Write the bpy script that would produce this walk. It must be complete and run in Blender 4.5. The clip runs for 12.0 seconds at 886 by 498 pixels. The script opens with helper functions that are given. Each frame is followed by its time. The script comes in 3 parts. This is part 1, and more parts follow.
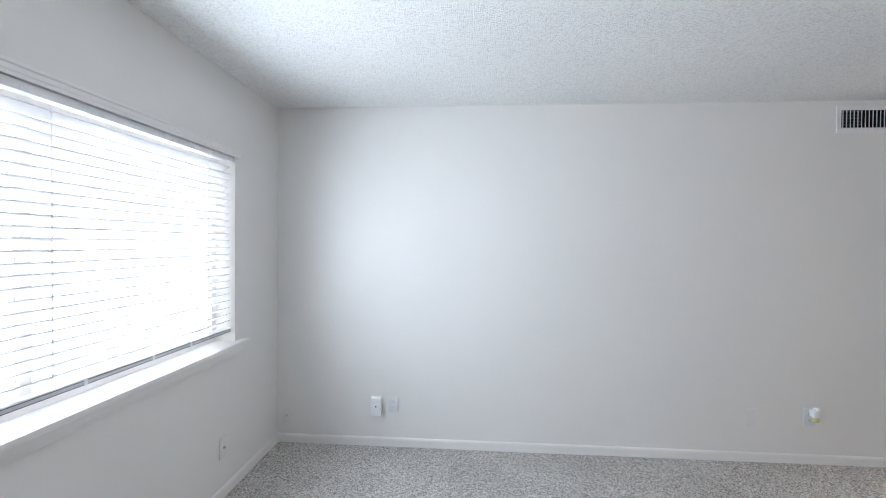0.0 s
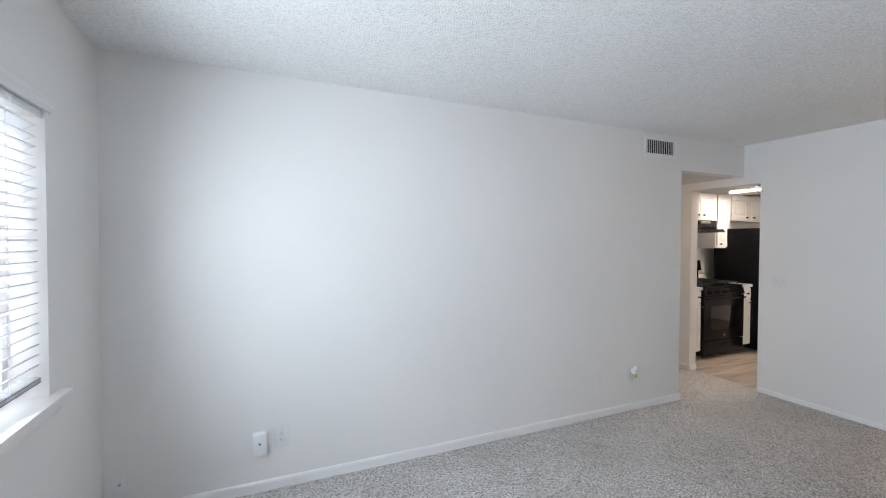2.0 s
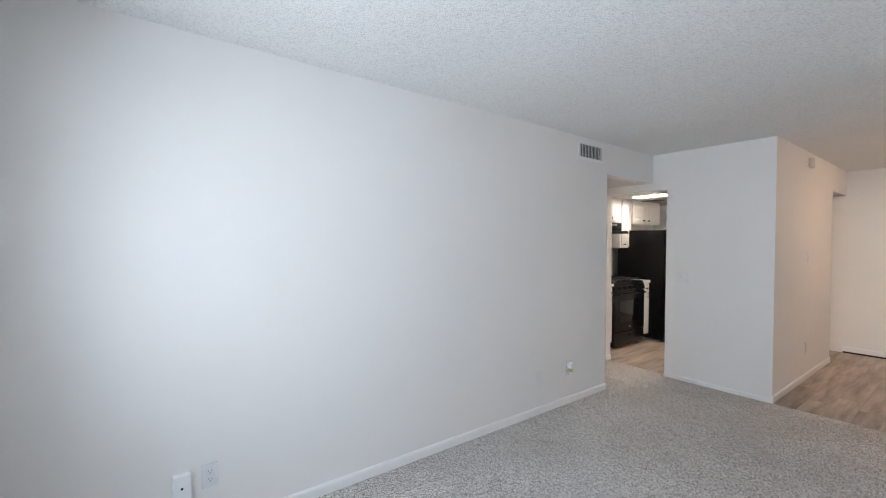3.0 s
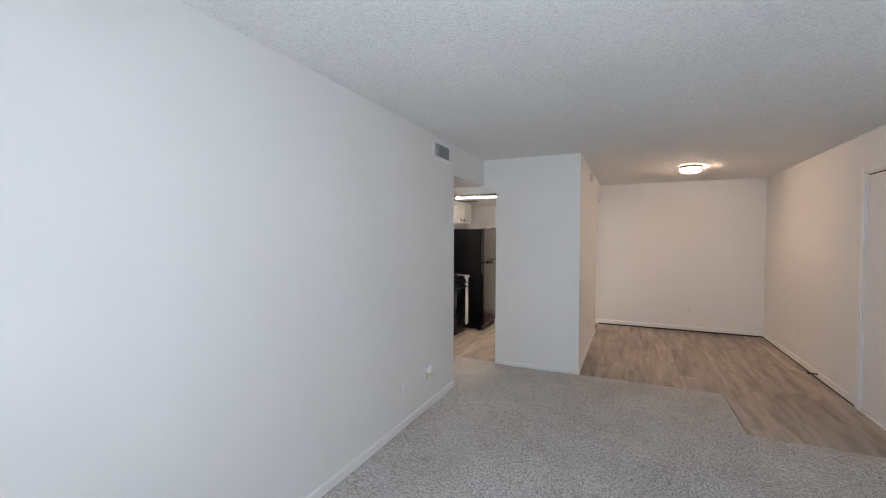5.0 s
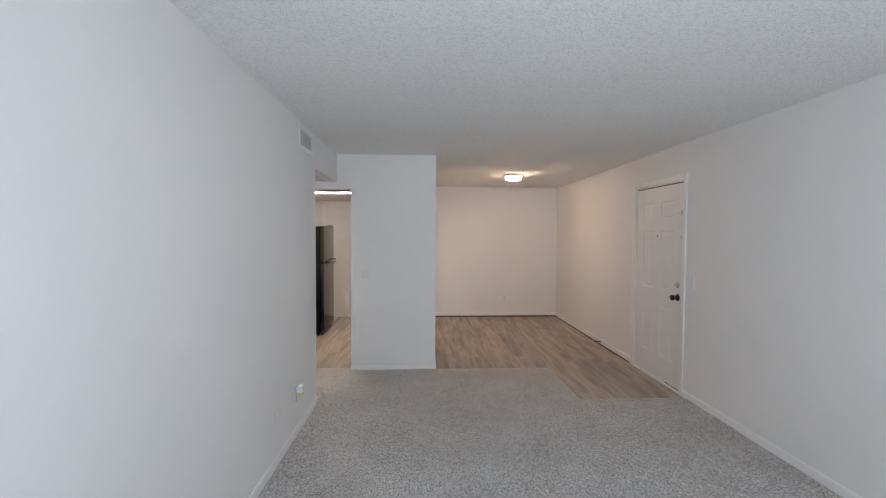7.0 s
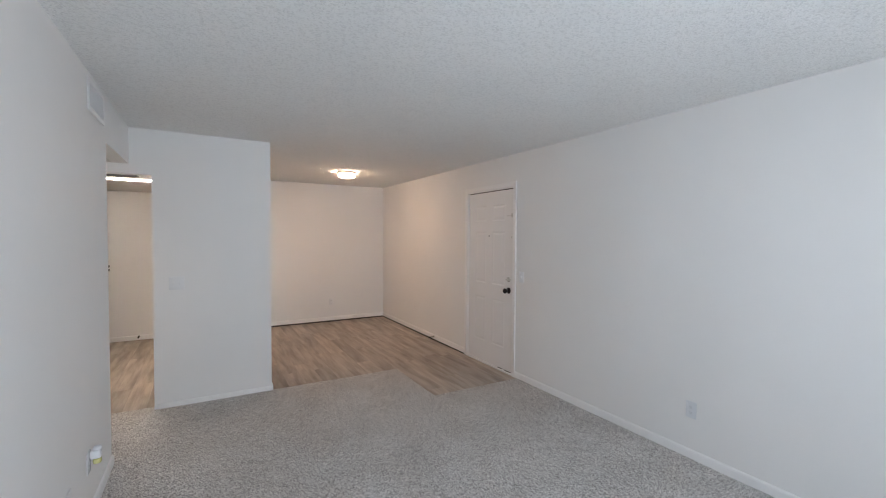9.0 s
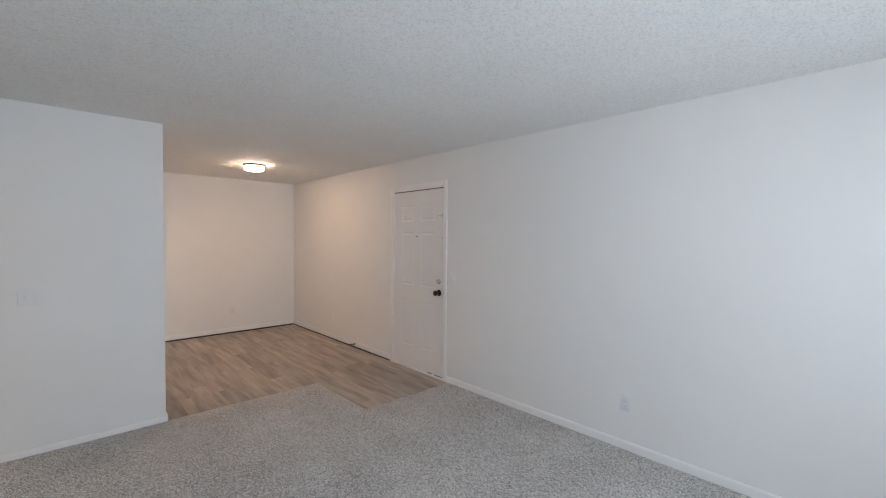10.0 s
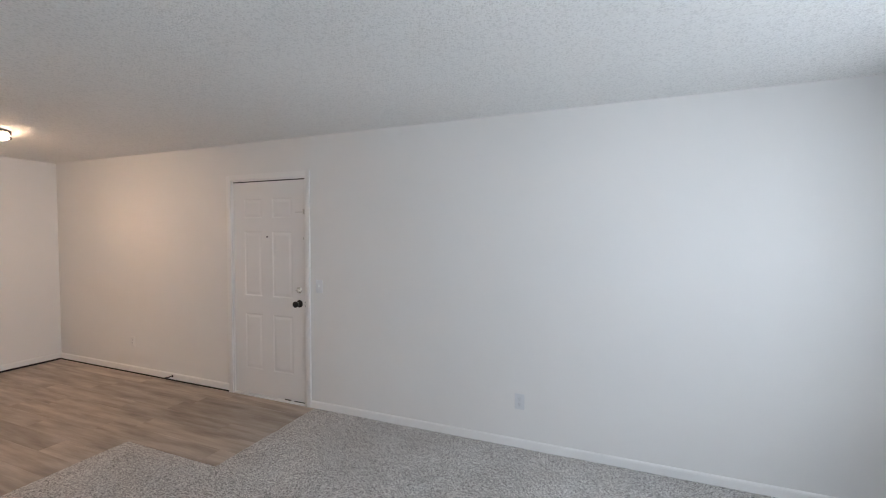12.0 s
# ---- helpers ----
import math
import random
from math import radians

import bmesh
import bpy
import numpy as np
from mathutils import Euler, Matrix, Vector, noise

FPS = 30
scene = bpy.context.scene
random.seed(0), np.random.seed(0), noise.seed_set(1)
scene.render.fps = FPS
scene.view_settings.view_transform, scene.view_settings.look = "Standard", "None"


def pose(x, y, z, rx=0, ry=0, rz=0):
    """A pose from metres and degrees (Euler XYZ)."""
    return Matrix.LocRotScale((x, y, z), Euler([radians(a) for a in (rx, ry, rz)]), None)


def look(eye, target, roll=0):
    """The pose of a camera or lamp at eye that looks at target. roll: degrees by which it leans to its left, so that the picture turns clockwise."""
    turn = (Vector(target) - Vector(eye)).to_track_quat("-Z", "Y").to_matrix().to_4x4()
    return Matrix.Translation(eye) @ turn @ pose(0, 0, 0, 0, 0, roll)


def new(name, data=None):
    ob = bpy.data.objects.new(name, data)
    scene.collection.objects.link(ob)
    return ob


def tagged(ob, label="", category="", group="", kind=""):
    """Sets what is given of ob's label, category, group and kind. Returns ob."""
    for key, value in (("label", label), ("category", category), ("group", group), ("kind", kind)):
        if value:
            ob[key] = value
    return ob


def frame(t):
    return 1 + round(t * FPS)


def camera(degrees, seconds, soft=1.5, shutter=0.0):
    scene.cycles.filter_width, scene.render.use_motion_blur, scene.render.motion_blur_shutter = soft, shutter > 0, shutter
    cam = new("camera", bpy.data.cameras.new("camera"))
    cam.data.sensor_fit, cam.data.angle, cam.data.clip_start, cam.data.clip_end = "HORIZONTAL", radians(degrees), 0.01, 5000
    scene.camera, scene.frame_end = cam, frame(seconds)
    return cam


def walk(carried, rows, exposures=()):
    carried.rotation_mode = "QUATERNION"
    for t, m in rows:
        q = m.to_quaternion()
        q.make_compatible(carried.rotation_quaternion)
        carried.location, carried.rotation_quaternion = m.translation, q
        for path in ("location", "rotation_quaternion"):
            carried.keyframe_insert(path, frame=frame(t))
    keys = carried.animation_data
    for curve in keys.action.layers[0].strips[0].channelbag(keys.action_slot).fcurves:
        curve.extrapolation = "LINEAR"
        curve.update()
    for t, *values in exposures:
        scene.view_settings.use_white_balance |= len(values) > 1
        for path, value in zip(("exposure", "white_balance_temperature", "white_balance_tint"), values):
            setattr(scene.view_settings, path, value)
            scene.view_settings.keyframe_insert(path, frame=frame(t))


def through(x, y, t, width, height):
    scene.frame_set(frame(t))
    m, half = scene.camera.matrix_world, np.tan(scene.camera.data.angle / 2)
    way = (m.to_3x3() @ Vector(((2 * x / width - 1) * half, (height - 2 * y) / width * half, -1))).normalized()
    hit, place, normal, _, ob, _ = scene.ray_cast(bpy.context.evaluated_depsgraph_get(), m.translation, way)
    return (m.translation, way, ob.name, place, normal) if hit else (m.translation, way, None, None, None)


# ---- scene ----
cam = camera(94.1, 12.0, 1.1)
PATH = [
    (0, (-0.094, -0.015, 1.47), (-0.228, 1.97, 1.441), 0.5),
    (0.5, (-0.257, 0.013, 1.465), (-0.138, 2.01, 1.431), 0.4),
    (1, (-0.42, 0.108, 1.455), (-0.056, 2.075, 1.424), 0.3),
    (1.5, (-0.565, 0.2, 1.476), (0.026, 2.11, 1.437), 0.2),
    (2, (-0.737, 0.292, 1.479), (0.063, 2.124, 1.437), 0.2),
    (2.5, (-0.885, 0.431, 1.456), (0.133, 2.153, 1.421), 0.4),
    (3, (-0.94, 0.624, 1.46), (0.264, 2.221, 1.425), 0.4),
    (5, (-1.012, 1.283, 1.512), (0.806, 2.115, 1.457), 0.2),
    (5.5, (-0.989, 1.42, 1.538), (0.918, 2.019, 1.469), 0.2),
    (6, (-0.979, 1.589, 1.545), (0.985, 1.963, 1.478), 0.3),
    (6.5, (-0.985, 1.76, 1.549), (1.009, 1.9, 1.479), 0.3),
    (8.5, (-0.753, 2.305, 1.547), (1.092, 1.537, 1.485), 0.4),
    (9, (-0.628, 2.354, 1.539), (1.105, 1.357, 1.477), 0.4),
    (9.5, (-0.463, 2.382, 1.543), (1.14, 1.188, 1.483), 0.4),
    (10, (-0.293, 2.437, 1.537), (1.167, 1.071, 1.481), 0.4),
    (10.5, (-0.127, 2.482, 1.534), (1.165, 0.955, 1.48), 0.4),
    (11, (0.033, 2.464, 1.524), (1.144, 0.802, 1.472), 0.3),
    (11.5, (0.185, 2.413, 1.544), (1.122, 0.647, 1.482), 0.1),
    (12, (0.38, 2.42, 1.564), (1.122, 0.564, 1.497), 0.1),
]
EXPOSURES = [(0.0, 0.20), (3.0, 0.14), (5.0, -0.02), (6.5, -0.05), (9.5, 0.06), (12.0, 0.10)]
walk(cam, [(t, look(eye, target, roll)) for t, eye, target, roll in PATH], EXPOSURES)


# ---- world and large lights ----
world = bpy.data.worlds.new("world")
scene.world = world
world.use_nodes = True
_sky = world.node_tree.nodes.new("ShaderNodeTexSky")
_sky.sky_type = 'NISHITA'
_sky.sun_disc = False
_sky.sun_elevation = radians(50)
_sky.sun_rotation = radians(120)
world.node_tree.links.new(_sky.outputs[0], world.node_tree.nodes["Background"].inputs[0])
world.node_tree.nodes["Background"].inputs[1].default_value = 0.1

# plan: x along the north wall, y towards it, z up
XW, XB, XE = -1.5, 3.728, 6.735       # window wall, kitchen partition, far wall
YS, YB, YN, YK = -0.57, 1.80, 2.911, 4.37  # entry wall, partition side, north wall, kitchen rear wall
H, HC, HK = 2.44, 2.132, 2.145       # ceilings: living, corridor, kitchen
XC = 2.808                           # corner of the corridor
WIN = (0.25, 2.360, 0.868, 1.972)     # window opening y0 y1 z0 z1

daylight = new("window_daylight", bpy.data.lights.new("window_daylight", 'AREA'))
daylight.data.shape = 'RECTANGLE'
daylight.data.size, daylight.data.size_y = WIN[1] - WIN[0] - 0.44, WIN[3] - WIN[2] - 0.06
daylight.data.energy = 32
daylight.data.spread = radians(158)
daylight.data.color = (0.755, 0.868, 1.0)
daylight.matrix_world = pose(XW - 0.004, (WIN[0] + WIN[1]) / 2, (WIN[2] + WIN[3]) / 2, 90, 0, -90)


# ---- materials ----
def material(name, base=(0.8, 0.8, 0.8), rough=0.5, metal=0.0, spec=0.5):
    m = bpy.data.materials.new(name)
    m.use_nodes = True
    p = m.node_tree.nodes["Principled BSDF"]
    p.inputs["Base Color"].default_value = (*base, 1)
    p.inputs["Roughness"].default_value = rough
    p.inputs["Metallic"].default_value = metal
    p.inputs["Specular IOR Level"].default_value = spec
    return m, m.node_tree.nodes, m.node_tree.links, p


def coords(nodes, links, scale=(1, 1, 1), shift=False):
    g = nodes.new("ShaderNodeNewGeometry")
    mp = nodes.new("ShaderNodeMapping")
    mp.inputs["Scale"].default_value = scale
    links.new(g.outputs["Position"], mp.inputs["Vector"])
    if shift:
        info = nodes.new("ShaderNodeObjectInfo")
        mul = nodes.new("ShaderNodeVectorMath")
        mul.operation = 'SCALE'
        mul.inputs[0].default_value = (37.0, 91.0, 13.0)
        links.new(info.outputs["Random"], mul.inputs["Scale"])
        links.new(mul.outputs[0], mp.inputs["Location"])
    return mp.outputs[0]


def noise_tex(nodes, links, vec, scale, detail=3.0, rough=0.5):
    n = nodes.new("ShaderNodeTexNoise")
    n.inputs["Scale"].default_value = scale
    n.inputs["Detail"].default_value = detail
    n.inputs["Roughness"].default_value = rough
    links.new(vec, n.inputs["Vector"])
    return n.outputs[0]


def ramp(nodes, links, fac, stops):
    r = nodes.new("ShaderNodeValToRGB")
    e = r.color_ramp.elements
    e[0].position, e[0].color = stops[0][0], (*stops[0][1], 1)
    e[1].position, e[1].color = stops[-1][0], (*stops[-1][1], 1)
    for p, c in stops[1:-1]:
        k = e.new(p)
        k.color = (*c, 1)
    links.new(fac, r.inputs[0])
    return r.outputs[0]


def mix(nodes, links, fac, a, b, mode='MIX'):
    m = nodes.new("ShaderNodeMix")
    m.data_type, m.blend_type = 'RGBA', mode
    if isinstance(fac, float):
        m.inputs[0].default_value = fac
    else:
        links.new(fac, m.inputs[0])
    links.new(a, m.inputs[6])
    links.new(b, m.inputs[7])
    return m.outputs[2]


def bump(nodes, links, p, height, strength, distance):
    b = nodes.new("ShaderNodeBump")
    b.inputs["Strength"].default_value = strength
    b.inputs["Distance"].default_value = distance
    links.new(height, b.inputs["Height"])
    links.new(b.outputs[0], p.inputs["Normal"])


def grey(v, tint=(1, 1, 1)):
    return tuple(v * c for c in tint)


def paint(name, v, rough, tint=(1, 1, 1), peel=0.0, amount=0.03):
    """Rolled paint: faint patches, roller texture, and scuffs in the gloss."""
    m, n, l, p = material(name, grey(v, tint), rough)
    vec = coords(n, l)
    big = noise_tex(n, l, vec, 1.3, 4)
    col = ramp(n, l, big, [(0.3, grey(v - amount, tint)), (0.7, grey(v + amount, tint))])
    l.new(col, p.inputs["Base Color"])
    r = ramp(n, l, noise_tex(n, l, vec, 6, 5), [(0.3, grey(rough - 0.06)), (0.7, grey(rough + 0.06))])
    l.new(r, p.inputs["Roughness"])
    if peel:
        bump(n, l, p, noise_tex(n, l, vec, 260, 2), peel, 0.002)
    return m


WALL = paint("wall_paint", 0.86, 0.62, (1.0, 0.99, 0.975), 0.16, 0.012)
TRIM = paint("trim_gloss_paint", 0.90, 0.38, (1.0, 0.99, 0.98), 0.05, 0.012)
DOORW = paint("door_paint", 0.85, 0.40, (1.0, 0.99, 0.985), 0.06, 0.015)
CABW = paint("cabinet_paint", 0.82, 0.36, (1.0, 0.985, 0.96), 0.05, 0.012)
SMOOTHC = paint("kitchen_ceiling_paint", 0.74, 0.7, (1.0, 0.985, 0.96), 0.25, 0.015)


def popcorn():
    m, n, l, p = material("popcorn_ceiling", (0.84, 0.84, 0.835), 0.9, 0, 0.2)
    vec = coords(n, l)
    v = n.new("ShaderNodeTexVoronoi")
    v.inputs["Scale"].default_value = 126
    v.inputs["Randomness"].default_value = 1.0
    l.new(vec, v.inputs["Vector"])
    dome = ramp(n, l, v.outputs["Distance"], [(0.0, grey(1.0)), (0.35, grey(0.75)), (0.62, grey(0.0))])
    sep = n.new("ShaderNodeSeparateColor")
    l.new(v.outputs["Color"], sep.inputs[0])
    a = n.new("ShaderNodeMath")
    a.operation = 'MULTIPLY'
    l.new(dome, a.inputs[0])
    l.new(sep.outputs[0], a.inputs[1])
    bump(n, l, p, a.outputs[0], 0.62, 0.008)
    big = noise_tex(n, l, vec, 0.9, 5)
    broad = ramp(n, l, big, [(0.3, grey(0.96)), (0.7, grey(1.0))])
    # random cell speckle in the base colour, for the shade in popcorn pits
    grain = ramp(n, l, sep.outputs[1], [(0.0, grey(0.82, (1, 1, 0.99))), (0.4, grey(0.93, (1, 1, 0.99))), (1.0, grey(0.96, (1, 1, 0.99)))])
    l.new(mix(n, l, 1.0, grain, broad, 'MULTIPLY'), p.inputs["Base Color"])
    return m


POPCORN = popcorn()


def carpet_mat():
    m, n, l, p = material("carpet_pile", (0.4, 0.38, 0.36), 0.95, 0, 0.1)
    vec = coords(n, l)
    v = n.new("ShaderNodeTexVoronoi")
    v.inputs["Scale"].default_value = 205
    l.new(vec, v.inputs["Vector"])
    sep = n.new("ShaderNodeSeparateColor")
    l.new(v.outputs["Color"], sep.inputs[0])
    fleck = ramp(n, l, sep.outputs[0], [(0.0, (0.17, 0.163, 0.155)), (0.20, (0.34, 0.325, 0.31)), (0.38, (0.62, 0.598, 0.576)), (0.65, (0.80, 0.775, 0.75)), (1.0, (0.95, 0.925, 0.90))])
    big = noise_tex(n, l, vec, 2.2, 5, 0.6)
    shade = ramp(n, l, big, [(0.3, (0.82, 0.81, 0.80)), (0.7, grey(1.0))])
    tuft = ramp(n, l, noise_tex(n, l, vec, 105, 2, 0.5), [(0.36, grey(0.70)), (0.52, grey(1.0)), (0.7, grey(1.12))])
    fleck = mix(n, l, 1.0, fleck, tuft, 'MULTIPLY')
    l.new(mix(n, l, 1.0, fleck, shade, 'MULTIPLY'), p.inputs["Base Color"])
    a = n.new("ShaderNodeMath")
    a.operation = 'SUBTRACT'
    l.new(noise_tex(n, l, vec, 190, 3, 0.7), a.inputs[0])
    l.new(v.outputs["Distance"], a.inputs[1])
    bump(n, l, p, a.outputs[0], 0.45, 0.006)
    return m


CARPET = carpet_mat()


def vinyl_mat():
    m, n, l, p = material("vinyl_plank", (0.36, 0.28, 0.21), 0.42, 0, 0.4)
    long = coords(n, l, (0.6, 4.6, 4.6), True)
    fine = coords(n, l, (3.0, 120.0, 60.0), True)
    grain = noise_tex(n, l, long, 2.6, 5, 0.55)
    col = ramp(n, l, grain, [(0.28, (0.235, 0.187, 0.150)), (0.43, (0.36, 0.294, 0.238)), (0.56, (0.465, 0.388, 0.324)), (0.72, (0.58, 0.50, 0.432))])
    streak = ramp(n, l, noise_tex(n, l, fine, 1.0, 4, 0.6), [(0.3, grey(0.92)), (0.65, grey(1.03))])
    col = mix(n, l, 1.0, col, streak, 'MULTIPLY')
    info = n.new("ShaderNodeObjectInfo")
    tone = ramp(n, l, info.outputs["Random"], [(0.0, (0.82, 0.82, 0.82)), (0.5, (0.96, 0.955, 0.95)), (1.0, (1.12, 1.11, 1.10))])
    l.new(mix(n, l, 1.0, col, tone, 'MULTIPLY'), p.inputs["Base Color"])
    bump(n, l, p, noise_tex(n, l, fine, 1.0, 4, 0.6), 0.12, 0.002)
    return m


VINYL = vinyl_mat()


def plain(name, base, rough, metal=0.0, spec=0.5, wear=0.06, scale=9.0):
    m, n, l, p = material(name, base, rough, metal, spec)
    vec = coords(n, l)
    l.new(ramp(n, l, noise_tex(n, l, vec, scale, 5), [(0.3, grey(max(0.02, rough - wear))), (0.7, grey(rough + wear))]), p.inputs["Roughness"])
    return m


BLACK = plain("black_enamel", (0.009, 0.009, 0.010), 0.20, 0.0, 0.2)
BLACKM = plain("black_cast_iron", (0.014, 0.014, 0.014), 0.6)
FRIDGEB = plain("black_fridge_steel", (0.005, 0.005, 0.0055), 0.16, 0.0, 0.15)
FRIDGED = plain("black_fridge_door", (0.008, 0.008, 0.008), 0.13, 0.0, 0.65)
OVENGLASS = plain("black_oven_glass", (0.006, 0.006, 0.007), 0.06, wear=0.02)
BRONZE = plain("dark_bronze", (0.022, 0.018, 0.016), 0.35, 0.6)
STEEL = plain("brushed_nickel", (0.6, 0.59, 0.57), 0.3, 1.0)
PLASTIC = plain("white_plastic", (0.90, 0.915, 0.935), 0.25)
IVORY = plain("painted_plate", (0.83, 0.83, 0.835), 0.35)
OUTLETW = plain("cool_white_plate", (0.80, 0.812, 0.83), 0.25)
# near-black that stands for the shade inside holes, ducts and gaps
DARK = plain("cavity_shade_black", (0.008, 0.008, 0.008), 0.9, 0.0, 0.2)
DUCT = plain("duct_metal", (0.16, 0.16, 0.16), 0.6)
# dark brown painted for shade in gaps; also colours the torn door strip
GAP = plain("gap_shade_and_strip", (0.03, 0.027, 0.025), 0.9)
COUNTER = plain("white_laminate_counter", (0.78, 0.77, 0.75), 0.3)
OIL = plain("yellow_green_oil", (0.62, 0.60, 0.26), 0.15)
SCREEN = plain("clear_grey_plastic_rail", (0.66, 0.68, 0.72), 0.25)
CHIMEG = plain("aged_beige_plastic", (0.62, 0.59, 0.54), 0.45)
SUB = plain("subfloor", (0.25, 0.23, 0.2), 0.9)


def glow(name, base, colour, strength):
    m, n, l, p = material(name, base, 0.4)
    p.inputs["Emission Color"].default_value = (*colour, 1)
    p.inputs["Emission Strength"].default_value = strength
    return m


HALL = glow("frosted_hall_glass", (0.8, 0.78, 0.74), (1.0, 0.80, 0.62), 20.0)
SKYGLOW = glow("overcast_backdrop", (0.8, 0.8, 0.8), (0.90, 0.945, 1.0), 5.6)
LAMP = glow("frosted_lamp_glass", (0.8, 0.78, 0.74), (1.0, 0.68, 0.465), 94.0)
TUBE = glow("fluorescent_diffuser", (0.8, 0.8, 0.8), (1.0, 0.84, 0.71), 68.0)


def slat_mat(name, base, through):
    m, n, l, p = material(name, base, 0.4)
    p.inputs["Transmission Weight"].default_value = 0.0
    t = n.new("ShaderNodeBsdfTranslucent")
    t.inputs[0].default_value = (0.92, 0.93, 0.95, 1)
    mx = n.new("ShaderNodeMixShader")
    mx.inputs[0].default_value = through
    l.new(p.outputs[0], mx.inputs[1])
    l.new(t.outputs[0], mx.inputs[2])
    l.new(mx.outputs[0], n["Material Output"].inputs[0])
    return m


SLAT = slat_mat("white_blind_slat", (0.86, 0.86, 0.87), 0.68)
# less translucent than the slat faces, so edges read as thin lines
EDGE = slat_mat("dim_slat_edge", (0.80, 0.80, 0.81), 0.14)
TAPE = slat_mat("pale_ladder_tape", (0.76, 0.76, 0.77), 0.60)


def glass_mat():
    m, n, l, p = material("window_glass", (1, 1, 1), 0.02)
    p.inputs["Transmission Weight"].default_value = 1.0
    p.inputs["IOR"].default_value = 1.45
    return m


GLASS = glass_mat()


# ---- building blocks ----
def add_box(bm, x0, x1, y0, y1, z0, z1, bevel=0.0, seg=2):
    before = set(bm.verts)
    r = bmesh.ops.create_cube(bm, size=1.0)
    vs = r["verts"]
    for v in vs:
        v.co = Vector(((x0 + x1) / 2 + v.co.x * (x1 - x0), (y0 + y1) / 2 + v.co.y * (y1 - y0), (z0 + z1) / 2 + v.co.z * (z1 - z0)))
    if bevel:
        es = {e for v in vs for e in v.link_edges}
        bmesh.ops.bevel(bm, geom=list(es), offset=bevel, segments=seg, profile=0.6, affect='EDGES')
    return [v for v in bm.verts if v not in before]


def box(x0, x1, y0, y1, z0, z1, bevel=0.0, seg=2):
    bm = bmesh.new()
    add_box(bm, x0, x1, y0, y1, z0, z1, bevel, seg)
    return bm


def add_lathe(bm, profile, centre, axis='Z', steps=24):
    """A turned body: profile of (radius, height) about an axis through centre."""
    cx, cy, cz = centre
    rings = []
    for r, hgt in profile:
        ring = []
        for i in range(steps):
            a = 2 * math.pi * i / steps
            u, w = r * math.cos(a), r * math.sin(a)
            co = {'Z': (cx + u, cy + w, cz + hgt), 'Y': (cx + u, cy + hgt, cz + w), 'X': (cx + hgt, cy + u, cz + w)}[axis]
            ring.append(bm.verts.new(co))
        rings.append(ring)
    for a, b in zip(rings, rings[1:]):
        for i in range(steps):
            bm.faces.new((a[i], a[(i + 1) % steps], b[(i + 1) % steps], b[i]))
    bm.faces.new(rings[0])
    bm.faces.new(rings[-1][::-1])
    bmesh.ops.recalc_face_normals(bm, faces=bm.faces[:])


def lathe(profile, centre=(0, 0, 0), axis='Z', steps=24):
    bm = bmesh.new()
    add_lathe(bm, profile, centre, axis, steps)
    return bm


def add_profile(bm, pts, a, b, up=(0, 0, 1)):
    """A moulding: the outline pts (out, up) swept straight from a to b; out is to the right of the way."""
    a, b = Vector(a), Vector(b)
    way = (b - a).normalized()
    upv = Vector(up)
    out = way.cross(upv)
    r1 = [bm.verts.new(a + out * o + upv * u) for o, u in pts]
    r2 = [bm.verts.new(b + out * o + upv * u) for o, u in pts]
    n = len(pts)
    for i in range(n):
        bm.faces.new((r1[i], r1[(i + 1) % n], r2[(i + 1) % n], r2[i]))
    bm.faces.new(r1[::-1])
    bm.faces.new(r2)
    bmesh.ops.recalc_face_normals(bm, faces=bm.faces[:])


def mesh_from(name, bm, mat, smooth=False):
    me = bpy.data.meshes.new(name)
    bm.to_mesh(me)
    bm.free()
    me.materials.append(mat)
    if smooth:
        me.polygons.foreach_set("use_smooth", [True] * len(me.polygons))
        me.set_sharp_from_angle(angle=radians(35))
    return me


def part(name, bm, mat, parent, label="", smooth=True):
    ob = new(name, mesh_from(name, bm, mat, smooth))
    ob.parent = parent
    return tagged(ob, label)


def thing(name, at, rz, label, category, group="", kind=""):
    ob = new(name)
    ob.empty_display_size = 0.1
    ob.matrix_world = pose(*at, 0, 0, rz)
    return tagged(ob, label, category, group, kind)


def structure(name, bm, mat, label, smooth=False, category=""):
    return tagged(new(name, mesh_from(name, bm, mat, smooth)), label, category, "", "structure")


def boxes(*lots):
    bm = bmesh.new()
    for b in lots:
        add_box(bm, *b)
    return bm


# ---- large structure ----
structure("subfloor", boxes((XW - 0.15, XE + 0.11, YS - 0.12, 5.3, -0.12, -0.012)), SUB, "bare subfloor slab under carpet and planks", category="floor")
structure("ground", boxes((-400, 400, -400, 400, -0.62, -0.5)), COUNTER, "pale paved ground outside the window", category="ground")
structure("backdrop", boxes((-9.2, -9.0, -45, 45, -0.5, 16)), SKYGLOW, "bright overcast sky beyond the window", category="sky")
y0, y1, z0, z1 = WIN
structure("wall_west", boxes((XW - 0.15, XW, YS - 0.12, y0, 0, H), (XW - 0.15, XW, y1, YN + 0.11, 0, H),
          (XW - 0.15, XW, y0, y1, 0, z0), (XW - 0.15, XW, y0, y1, z1, H)), WALL, "white painted drywall wall around the wide window", category="wall")
structure("wall_north", boxes((XW, 2.352, YN, YN + 0.11, 0, H), (2.352, 2.696, YN, YN + 0.11, 0, 2.259), (2.352, 2.696, YN, YN + 0.11, 2.383, H), (2.696, XC, YN, YN + 0.11, 0, H), (XC, XB, YN, YN + 0.11, HC, H)), WALL, "long plain white painted drywall wall with dropped header", category="wall")
